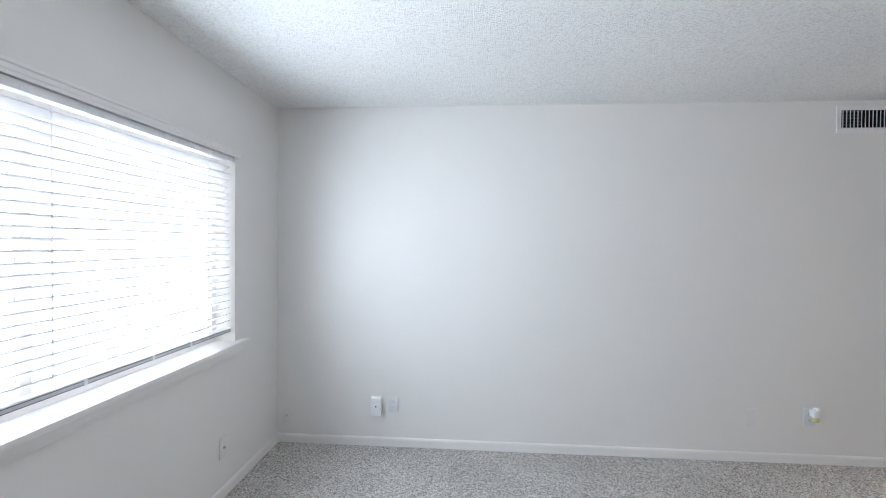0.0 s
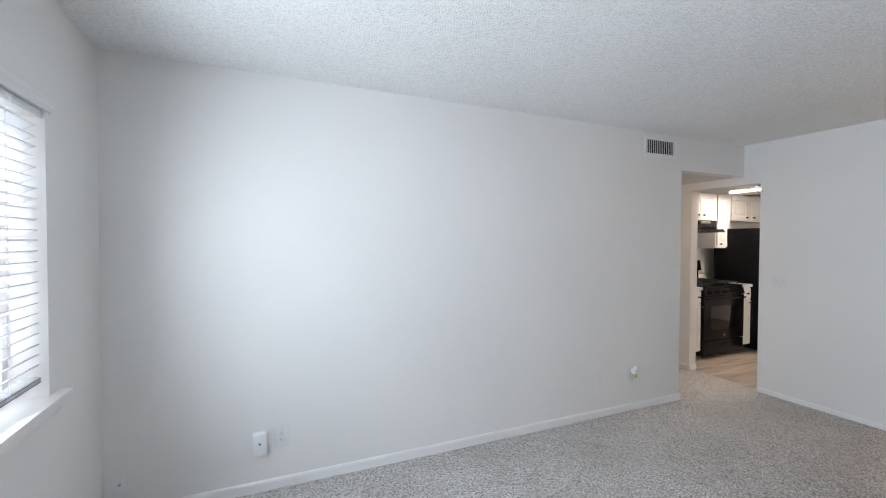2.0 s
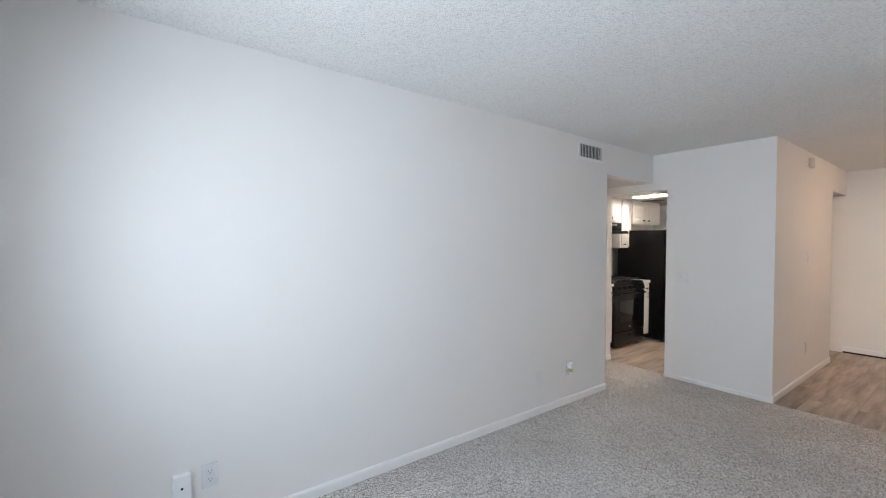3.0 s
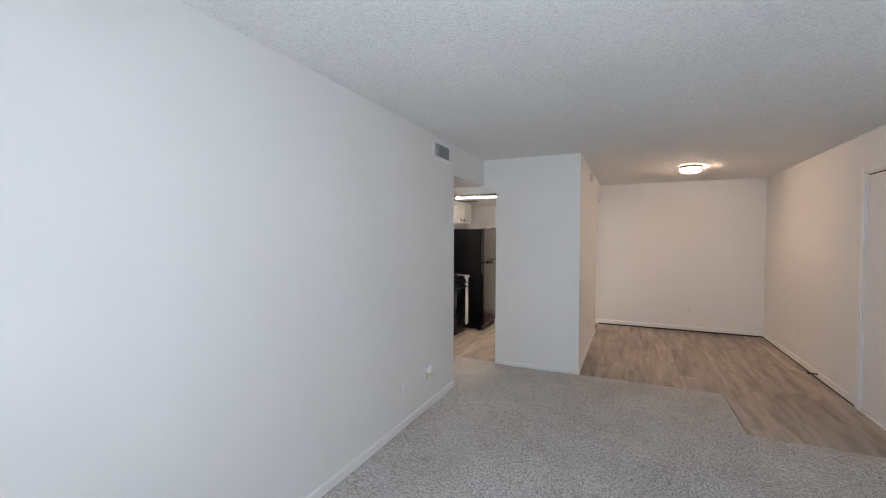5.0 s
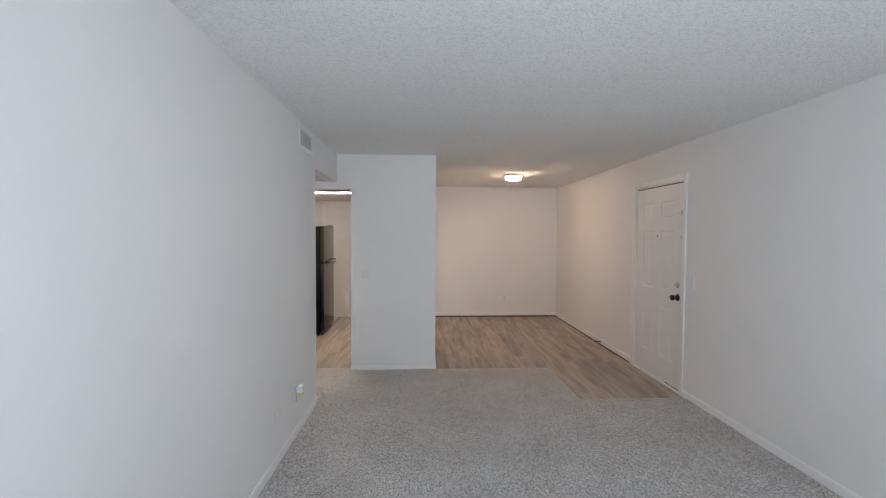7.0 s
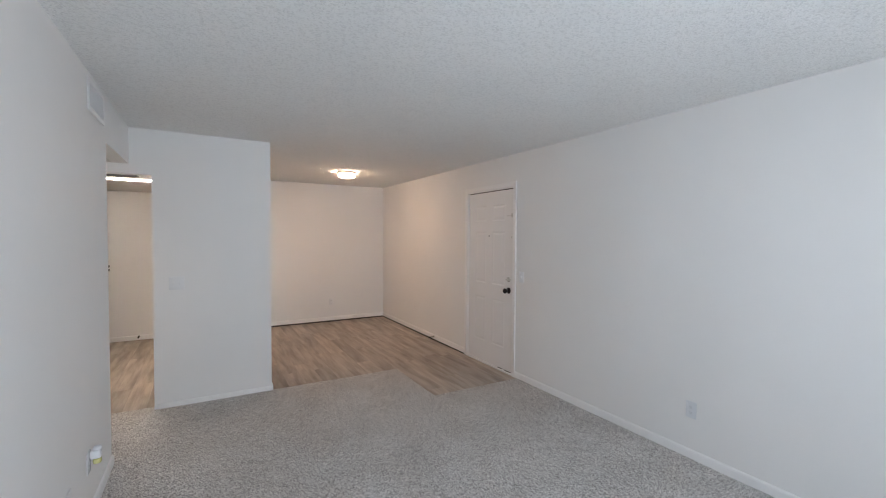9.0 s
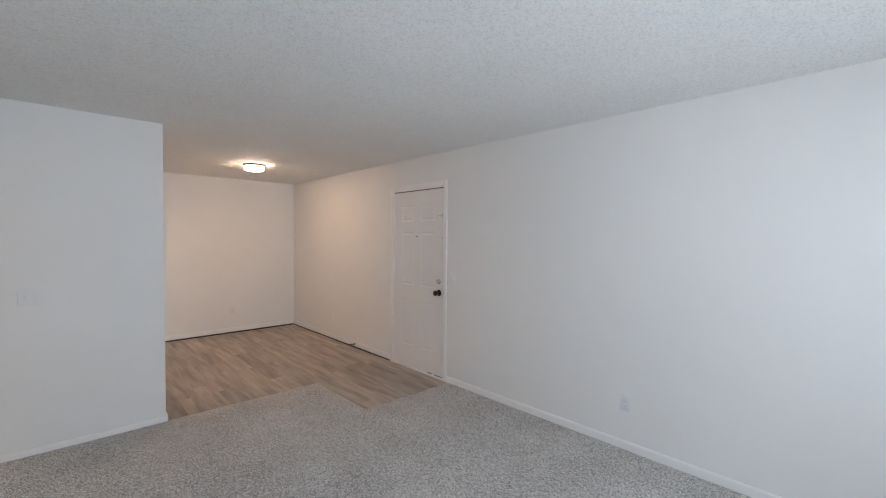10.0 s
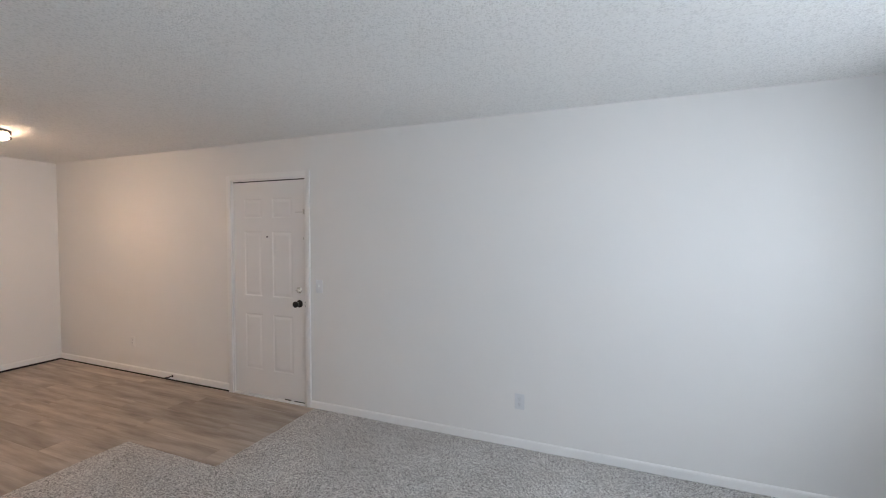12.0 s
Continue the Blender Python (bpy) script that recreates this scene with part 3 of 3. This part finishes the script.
def freshener():
    o = thing("air_freshener", (2.202, YN - 0.0085, 0.325), 0, "white plug in air freshener with yellow green oil", "air freshener")
    bm = bmesh.new()
    add_box(bm, -0.019, 0.019, -0.046, -0.0005, 0.005, 0.050, 0.009, 3)
    part("body", bm, PLASTIC, o)
    part("cap", lathe([(0.019, 0.0), (0.020, 0.009), (0.015, 0.015), (0.005, 0.017)], (0.006, -0.030, 0.0505), 'Z', 20), PLASTIC, o, "white round vent cap")
    part("oil_bottle", lathe([(0.010, 0.0), (0.018, -0.004), (0.020, -0.018), (0.017, -0.028), (0.004, -0.030)], (0.004, -0.028, 0.0045), 'Z', 20), OIL, o, "yellow green oil bottle")


freshener()


def register():
    x0, x1, z0, z1 = 2.322, 2.726, 2.222, 2.404
    w, h = x1 - x0, z1 - z0
    o = thing("air_register", ((x0 + x1) / 2, YN, (z0 + z1) / 2), 0, "white metal wall air register with vertical louvres", "air vent")
    f = 0.0265
    bm = bmesh.new()
    for b in ((-w / 2, w / 2, h / 2 - f, h / 2), (-w / 2, w / 2, -h / 2, -h / 2 + f), (-w / 2, -w / 2 + f, -h / 2 + f, h / 2 - f), (w / 2 - f, w / 2, -h / 2 + f, h / 2 - f)):
        add_box(bm, b[0], b[1], -0.009, -0.0005, b[2], b[3], 0.0015)
    part("frame", bm, TRIM, o)
    # shade of the duct is a black sheet close behind the louvres
    part("backing", box(-w / 2 + f, w / 2 - f, 0.010, 0.016, -h / 2 + f, h / 2 - f), DARK, o, "black sheet for the shade inside the duct", smooth=False)
    n = 15
    bm = bmesh.new()
    for v in add_box(bm, -0.0018, 0.0018, -0.0085, -0.0045, -h / 2 + f, h / 2 - f):
        v.co.x += (v.co.y + 0.004) * 0.3
    me = mesh_from("louvre", bm, TRIM)
    for i in range(n):
        s = new("louvre", me)
        s.parent = o
        s.location.x = -w / 2 + f + (w - 2 * f) * (i + 0.5) / n
    bm = bmesh.new()
    for i in range(6):
        z = -h / 2 + f + (h - 2 * f) * (i + 0.5) / 6
        add_box(bm, -w / 2 + f, -0.04, 0.0075, 0.0098, z - 0.002, z + 0.002)
    part("damper", bm, DUCT, o, "grey damper blades", smooth=False)


register()


def chime():
    o = thing("door_chime", (4.843, YB, 2.325), 0, "small aged beige wall chime box with wire", "door chime")
    part("housing", box(-0.055, 0.055, -0.035, -0.0005, -0.05, 0.05, 0.005), CHIMEG, o)
    part("grille", boxes(*[(-0.04, 0.04, -0.0365, -0.0352, z - 0.002, z + 0.002) for z in (-0.03, -0.015, 0, 0.015, 0.03)]), CHIMEG, o, smooth=False)
    part("wire", box(0.056, 0.30, -0.004, -0.0005, -0.002, 0.002, 0.001), CHIMEG, o)


chime()
outlet((4.86, YB, 0.35), 0, "painted over duplex outlet on partition side", WALL)
switch((4.86, YB, 1.33), 0, "painted over light switch on partition side", 1, WALL)


def door_stop(at, rz, label):
    o = thing("door_stop", at, rz, label, "door stop")
    part("foot", lathe([(0.012, 0), (0.012, -0.006), (0.006, -0.008)], (0, 0, 0), 'Y', 14), BRONZE, o)
    part("spring", lathe([(0.0055 + 0.0012 * (i % 2), -0.0085 - 0.0028 * i) for i in range(20)], (0, 0, 0), 'Y', 10), BRONZE, o, "dark coiled spring")
    part("tip", lathe([(0.009, -0.064), (0.011, -0.066), (0.011, -0.080), (0.006, -0.083)], (0, 0, 0), 'Y', 14), BLACKM, o, "black rubber tip")


door_stop((4.68, YS + 0.0145, 0.055), 180, "dark spring door stop on the nook baseboard")
door_stop((XE - 0.0145, 3.207, 0.055), -90, "dark spring door stop on the kitchen baseboard")
stub = thing("wall_anchor", (XE, 0.911, 0.075), -90, "tiny dark wall anchor above the end wall gap", "wall anchor")
part("rim", lathe([(0.0065, -0.0003), (0.0065, -0.003), (0.003, -0.004)], (0, 0, 0), 'Y', 12), BRONZE, stub)
part("screw", lathe([(0.003, -0.0042), (0.003, -0.010), (0.001, -0.011)], (0, 0, 0), 'Y', 10), BLACKM, stub)


# ---- kitchen ----
def cab_door(name, parent, x0, x1, z0, z1, y, knob_x, knob_z):
    w, h = x1 - x0, z1 - z0
    bm = bmesh.new()
    b = 0.05 if h > 0.2 else 0.03
    panelled(bm, w, h, 0.018, [(b, w - b, b, h - b)])
    d = part(name, bm, CABW, parent, smooth=False)
    d.location = (x0, y - 0.0185, z0)
    k = part("handle", lathe([(0.010, 0), (0.006, -0.004), (0.006, -0.012), (0.014, -0.018), (0.014, -0.024), (0.006, -0.027)], (knob_x - x0, -0.0003, knob_z - z0), 'Y', 16), BRONZE, d, "black round cabinet knob")
    return d


def upper(x0, x1, z0, z1, y, doors, label):
    u = thing("wall_cabinet", (x0, YK, z0), 0, label, "cabinet", "wall cabinets")
    w, h, dep = x1 - x0, z1 - z0, y - YK
    part("body", box(0.001, w - 0.001, dep, -0.001, 0, h, 0.002), CABW, u)
    for a, b in ((0, 0.03), (h - 0.035, h)):
        part("face_rail", box(0.001, w - 0.001, dep - 0.006, dep - 0.0005, a, b), CABW, u, smooth=False)
    for a, b, kx, kz in doors:
        cab_door("door", u, a - x0, b - x0, 0.02, h - 0.025, dep - 0.006, kx - x0, kz - z0)
    return u


FY = 4.05
ZT = HK - 0.003
upper(4.32, 5.046, 1.768, ZT, FY, [(4.332, 4.690, 4.645, 1.835), (4.700, 5.030, 4.755, 1.835)], "white two door cabinet above the range hood")
upper(5.048, 5.350, 1.385, ZT, FY, [(5.064, 5.334, 5.120, 1.442)], "tall narrow white wall cabinet beside the fridge")
upper(5.352, 6.26, 1.768, ZT, FY, [(5.364, 5.775, 5.70, 1.825), (5.785, 6.248, 5.855, 1.825)], "white two door cabinet above the fridge")
upper(3.842, 4.318, 1.385, ZT, FY, [(3.856, 4.306, 4.26, 1.44)], "white wall cabinet by the kitchen doorway")


def base_cabinet(x0, x1, label, kx):
    c = thing("base_cabinet", (x0, YK, 0), 0, label, "cabinet", "base cabinets")
    w, y = x1 - x0, 3.716 - YK
    part("body", box(0.001, w - 0.001, y, -0.001, 0.10, 0.868, 0.002), CABW, c)
    part("toe_kick", box(0.002, w - 0.002, y + 0.06, y + 0.075, 0.0, 0.0995), BLACKM, c, "black toe kick", smooth=False)
    cab_door("drawer", c, 0.012, w - 0.012, 0.715, 0.855, y, kx - x0, 0.785)
    cab_door("door", c, 0.012, w - 0.012, 0.115, 0.70, y, kx - x0 + (0.05 if kx - x0 > w / 2 else 0.04), 0.66)
    return c


base_cabinet(5.082, 5.270, "narrow white base cabinet between range and fridge", 5.18)
base_cabinet(3.845, 4.268, "white base cabinet by the kitchen doorway", 4.21)
for a, b in ((5.081, 5.272), (3.843, 4.270)):
    t = thing("countertop", (a, YK, 0.869), 0, "white laminate countertop on base cabinet", "countertop", "countertops")
    part("slab", box(0, b - a, -0.688, -0.001, 0, 0.038, 0.005), COUNTER, t)
    part("splash_lip", box(0, b - a, -0.018, -0.001, 0.0385, 0.13, 0.003), COUNTER, t)


def gas_range():
    x0, x1, yf = 4.272, 5.070, 3.690
    r = thing("gas_range", (x0, yf, 0), 0, "black gas range with cast iron grates", "stove")
    w, d = x1 - x0, YK - yf - 0.02
    part("body", box(0, w, 0.02, d, 0.035, 0.885, 0.004), BLACK, r)
    part("cooktop", box(-0.002, w + 0.002, 0.0, d - 0.06, 0.886, 0.912, 0.008), BLACK, r)
    bm = bmesh.new()
    for v in add_box(bm, 0.002, w - 0.002, -0.032, 0.019, 0.795, 0.884, 0.006):
        if v.co.z > 0.85:
            v.co.y += 0.022
    part("control_panel", bm, BLACK, r)
    for i in range(5):
        x = 0.09 + i * (w - 0.18) / 4
        k = part("knob", lathe([(0.024, 0), (0.024, -0.006), (0.019, -0.008), (0.018, -0.026), (0.006, -0.028)], (x, -0.026, 0.838), 'Y', 20), BLACK, r)
        part("grip", box(x - 0.0035, x + 0.0035, -0.062, -0.0542, 0.820, 0.856, 0.002), BLACK, k)
    door = part("oven_door", box(0.004, w - 0.004, -0.022, 0.019, 0.232, 0.788, 0.006), BLACK, r)
    part("oven_window", box(0.13, w - 0.13, -0.0245, -0.0222, 0.36, 0.66, 0.001), OVENGLASS, door, "dark glossy oven window")
    part("badge", lathe([(0.014, 0), (0.014, -0.002), (0.010, -0.003)], (w / 2, -0.0222, 0.285), 'Y', 18), STEEL, door, "small round metal badge")
    bm = bmesh.new()
    add_box(bm, 0.03, w - 0.03, -0.066, -0.046, 0.742, 0.764, 0.008, 3)
    for x in (0.05, w - 0.05):
        add_box(bm, x - 0.012, x + 0.012, -0.048, -0.0222, 0.744, 0.762, 0.003)
    part("handle", bm, BLACK, door, "black bar handle")
    dr = part("drawer", box(0.004, w - 0.004, -0.018, 0.019, 0.045, 0.224, 0.006), BLACK, r)
    # no recess is cut; a black plate carries its shade
    part("pull", box(w / 2 - 0.07, w / 2 + 0.07, -0.0205, -0.0185, 0.158, 0.178, 0.001), DARK, dr, "black plate for the shade of the pull recess")
    for x in (0.05, w - 0.05):
        for y in (0.05, d - 0.08):
            part("foot", lathe([(0.018, 0), (0.018, 0.008), (0.008, 0.010), (0.008, 0.036)], (x, y, 0), 'Z', 12), STEEL, r)
    bm = bmesh.new()
    add_box(bm, 0, w, d - 0.055, d, 0.913, 1.19, 0.008)
    part("backguard", bm, BLACK, r)
    bm = bmesh.new()
    for v in add_box(bm, 0.01, w - 0.01, d - 0.105, d - 0.056, 1.06, 1.205, 0.006):
        if v.co.z > 1.12:
            v.co.y += 0.02
    part("clock_panel", bm, BLACK, r, "black control console on backguard")
    for i in range(3):
        a, b = 0.02 + i * (w - 0.04) / 3 + 0.004, 0.02 + (i + 1) * (w - 0.04) / 3 - 0.004
        bm = bmesh.new()
        t = 0.006
        y0, y1, z = 0.045, d - 0.10, 0.936
        for q in ((a, b, y0, y0 + 2 * t), (a, b, y1 - 2 * t, y1), (a, a + 2 * t, y0 + 2 * t, y1 - 2 * t), (b - 2 * t, b, y0 + 2 * t, y1 - 2 * t)):
            add_box(bm, *q, z, z + 0.014, 0.003)
        for yy in (y0 + (y1 - y0) * 0.28, y0 + (y1 - y0) * 0.5, y0 + (y1 - y0) * 0.72):
            add_box(bm, a + 2 * t, b - 2 * t, yy - t, yy + t, z + 0.002, z + 0.015, 0.003)
        add_box(bm, (a + b) / 2 - t, (a + b) / 2 + t, y0 + 2 * t, y1 - 2 * t, z + 0.001, z + 0.0145, 0.003)
        for xx in (a + t, b - t):
            for yy in (y0 + t, y1 - t):
                add_box(bm, xx - t, xx + t, yy - t, yy + t, 0.9125, z)
        g = part("grate", bm, BLACKM, r, "black cast iron grate")
        for yy in (y0 + (y1 - y0) * 0.27, y0 + (y1 - y0) * 0.73):
            if i != 1:
                part("burner", lathe([(0.05, 0), (0.05, 0.008), (0.038, 0.010), (0.038, 0.018), (0.006, 0.020)], ((a + b) / 2, yy, 0.9122), 'Z', 20), BLACKM, r)


gas_range()


def hood():
    x0, x1 = 4.322, 5.020
    o = thing("range_hood", (x0, YK, 1.60), 0, "black under cabinet range hood", "range hood")
    w = x1 - x0
    bm = bmesh.new()
    add_box(bm, 0, w, -0.36, -0.002, 0.045, 0.163, 0.004)
    part("canopy", bm, BLACK, o)
    bm = bmesh.new()
    for v in add_box(bm, 0, w + 0.004, -0.475, -0.002, 0.0, 0.044, 0.004):
        if v.co.z > 0.03 and v.co.y < -0.3:
            v.co.y += 0.02
    part("lip", bm, BLACK, o)
    part("vent_panel", box(w * 0.52, w * 0.80, -0.3625, -0.3602, 0.115, 0.150, 0.0008), DUCT, o, "grey slotted vent panel")
    part("filter", box(0.05, w - 0.05, -0.42, -0.05, -0.004, -0.0005), DUCT, o, smooth=False)


hood()


def fridge():
    x0, x1, yf, top, seam = 5.276, 5.940, 3.432, 1.665, 1.11
    f = thing("refrigerator", (x0, yf, 0), 0, "black top freezer refrigerator", "refrigerator")
    w = x1 - x0
    part("body", box(0, w, 0.062, 0.78, 0.03, top - 0.008, 0.006), FRIDGEB, f)
    for n, z0, z1 in (("freezer_door", seam + 0.006, top), ("fridge_door", 0.085, seam - 0.006)):
        d = part(n, box(-0.002, w + 0.002, 0.0, 0.058, z0, z1, 0.014, 3), FRIDGED, f)
        bm = bmesh.new()
        zc = seam + 0.022 if n == "freezer_door" else seam - 0.022
        for v in add_box(bm, w - 0.52, w - 0.01, -0.034, -0.0003, zc - 0.013, zc + 0.013, 0.006):
            if v.co.x < 0.3:
                v.co.y *= 0.25
        part("handle", bm, BLACK, d, "black tapered grip along the door edge")
    part("hinge_cover", box(w - 0.10, w - 0.01, 0.01, 0.09, top + 0.0005, top + 0.018, 0.004), BLACK, f)
    part("kick_grille", box(0.01, w - 0.01, 0.03, 0.06, 0.012, 0.080, 0.003), BLACKM, f)
    for x in (0.05, w - 0.05):
        for y in (0.1, 0.7):
            part("foot", lathe([(0.02, 0), (0.02, 0.031)], (x, y, 0), 'Z', 12), BLACKM, f)


fridge()


def ceiling_grille(x, y, lx, ly):
    o = thing("ceiling_vent", (x, y, HK), 0, "dark slotted ceiling vent in the kitchen", "air vent", "kitchen ceiling vents")
    # flat black sheet on the ceiling, painted as the duct's shade
    part("backing", box(-lx / 2, lx / 2, -ly / 2, ly / 2, -0.004, -0.0005), DARK, o, "black sheet for the shade inside the duct", smooth=False)
    bm = bmesh.new()
    for b in ((-lx / 2 - 0.02, lx / 2 + 0.02, -ly / 2 - 0.02, -ly / 2), (-lx / 2 - 0.02, lx / 2 + 0.02, ly / 2, ly / 2 + 0.02), (-lx / 2 - 0.02, -lx / 2, -ly / 2, ly / 2), (lx / 2, lx / 2 + 0.02, -ly / 2, ly / 2)):
        add_box(bm, *b, -0.010, -0.0005, 0.001)
    part("frame", bm, DUCT, o)
    n = 7
    for i in range(n):
        xx = -lx / 2 + lx * (i + 0.5) / n
        part("slat", box(xx - 0.003, xx + 0.003, -ly / 2, ly / 2, -0.009, -0.0045), DUCT, o, smooth=False)


ceiling_grille(4.72, 3.13, 0.12, 0.30)
ceiling_grille(5.70, 3.88, 0.12, 0.26)


def closet_door():
    d = thing("door_2", (XE, 3.81, 0), -90, "closed white closet door in the kitchen", "door", kind="structure")
    # local x runs south, front faces the kitchen
    w, h = 0.555, 2.03
    bm = bmesh.new()
    panelled(bm, w, h, 0.012, [(0.08, 0.245, z0, z1) for z0, z1 in ((0.2, 0.8), (0.95, 1.85))] + [(0.31, 0.475, z0, z1) for z0, z1 in ((0.2, 0.8), (0.95, 1.85))])
    leaf = part("leaf", bm, DOORW, d, smooth=False)
    leaf.location = (-w, -0.0125, 0.012)
    part("casing_side", box(0.0, 0.058, -0.018, -0.0145, 0.1, h + 0.07, 0.0015), TRIM, d)
    part("casing_head", box(-w, -0.0005, -0.018, -0.0005, h + 0.015, h + 0.07, 0.003), TRIM, d)


closet_door()


# ---- plank floors ----
def planks(parent, x0, x1, y0, y1, width, seed, clip=None):
    rnd = random.Random(seed)
    n = max(1, round((y1 - y0) / width))
    wd = (y1 - y0) / n
    for j in range(n):
        ya, yb = y0 + j * wd, y0 + (j + 1) * wd
        xa0 = x0 if clip is None or (ya + yb) / 2 < clip[1] else clip[0]
        x = x0 - rnd.uniform(0.0, 1.2)
        while x < x1:
            a, b = max(x, xa0), min(x + 1.22, x1)
            if b - a > 0.01:
                bm = box(a + 0.0003, b - 0.0003, ya + 0.0003, yb - 0.0003, -0.010, rnd.uniform(-0.0004, 0.0004), 0.0008, 1)
                o = new("plank", mesh_from("plank", bm, VINYL))
                o.parent = parent
            x += 1.22


floor = thing("floor", (0, 0, 0), 0, "taupe wood look vinyl plank floor", "floor", kind="structure")
planks(floor, 2.800, XE, YS, YB, 0.1717, 3, (XB - 0.01, 0.44))
planks(floor, 3.785, XE, YB, YK, 0.1717, 8)
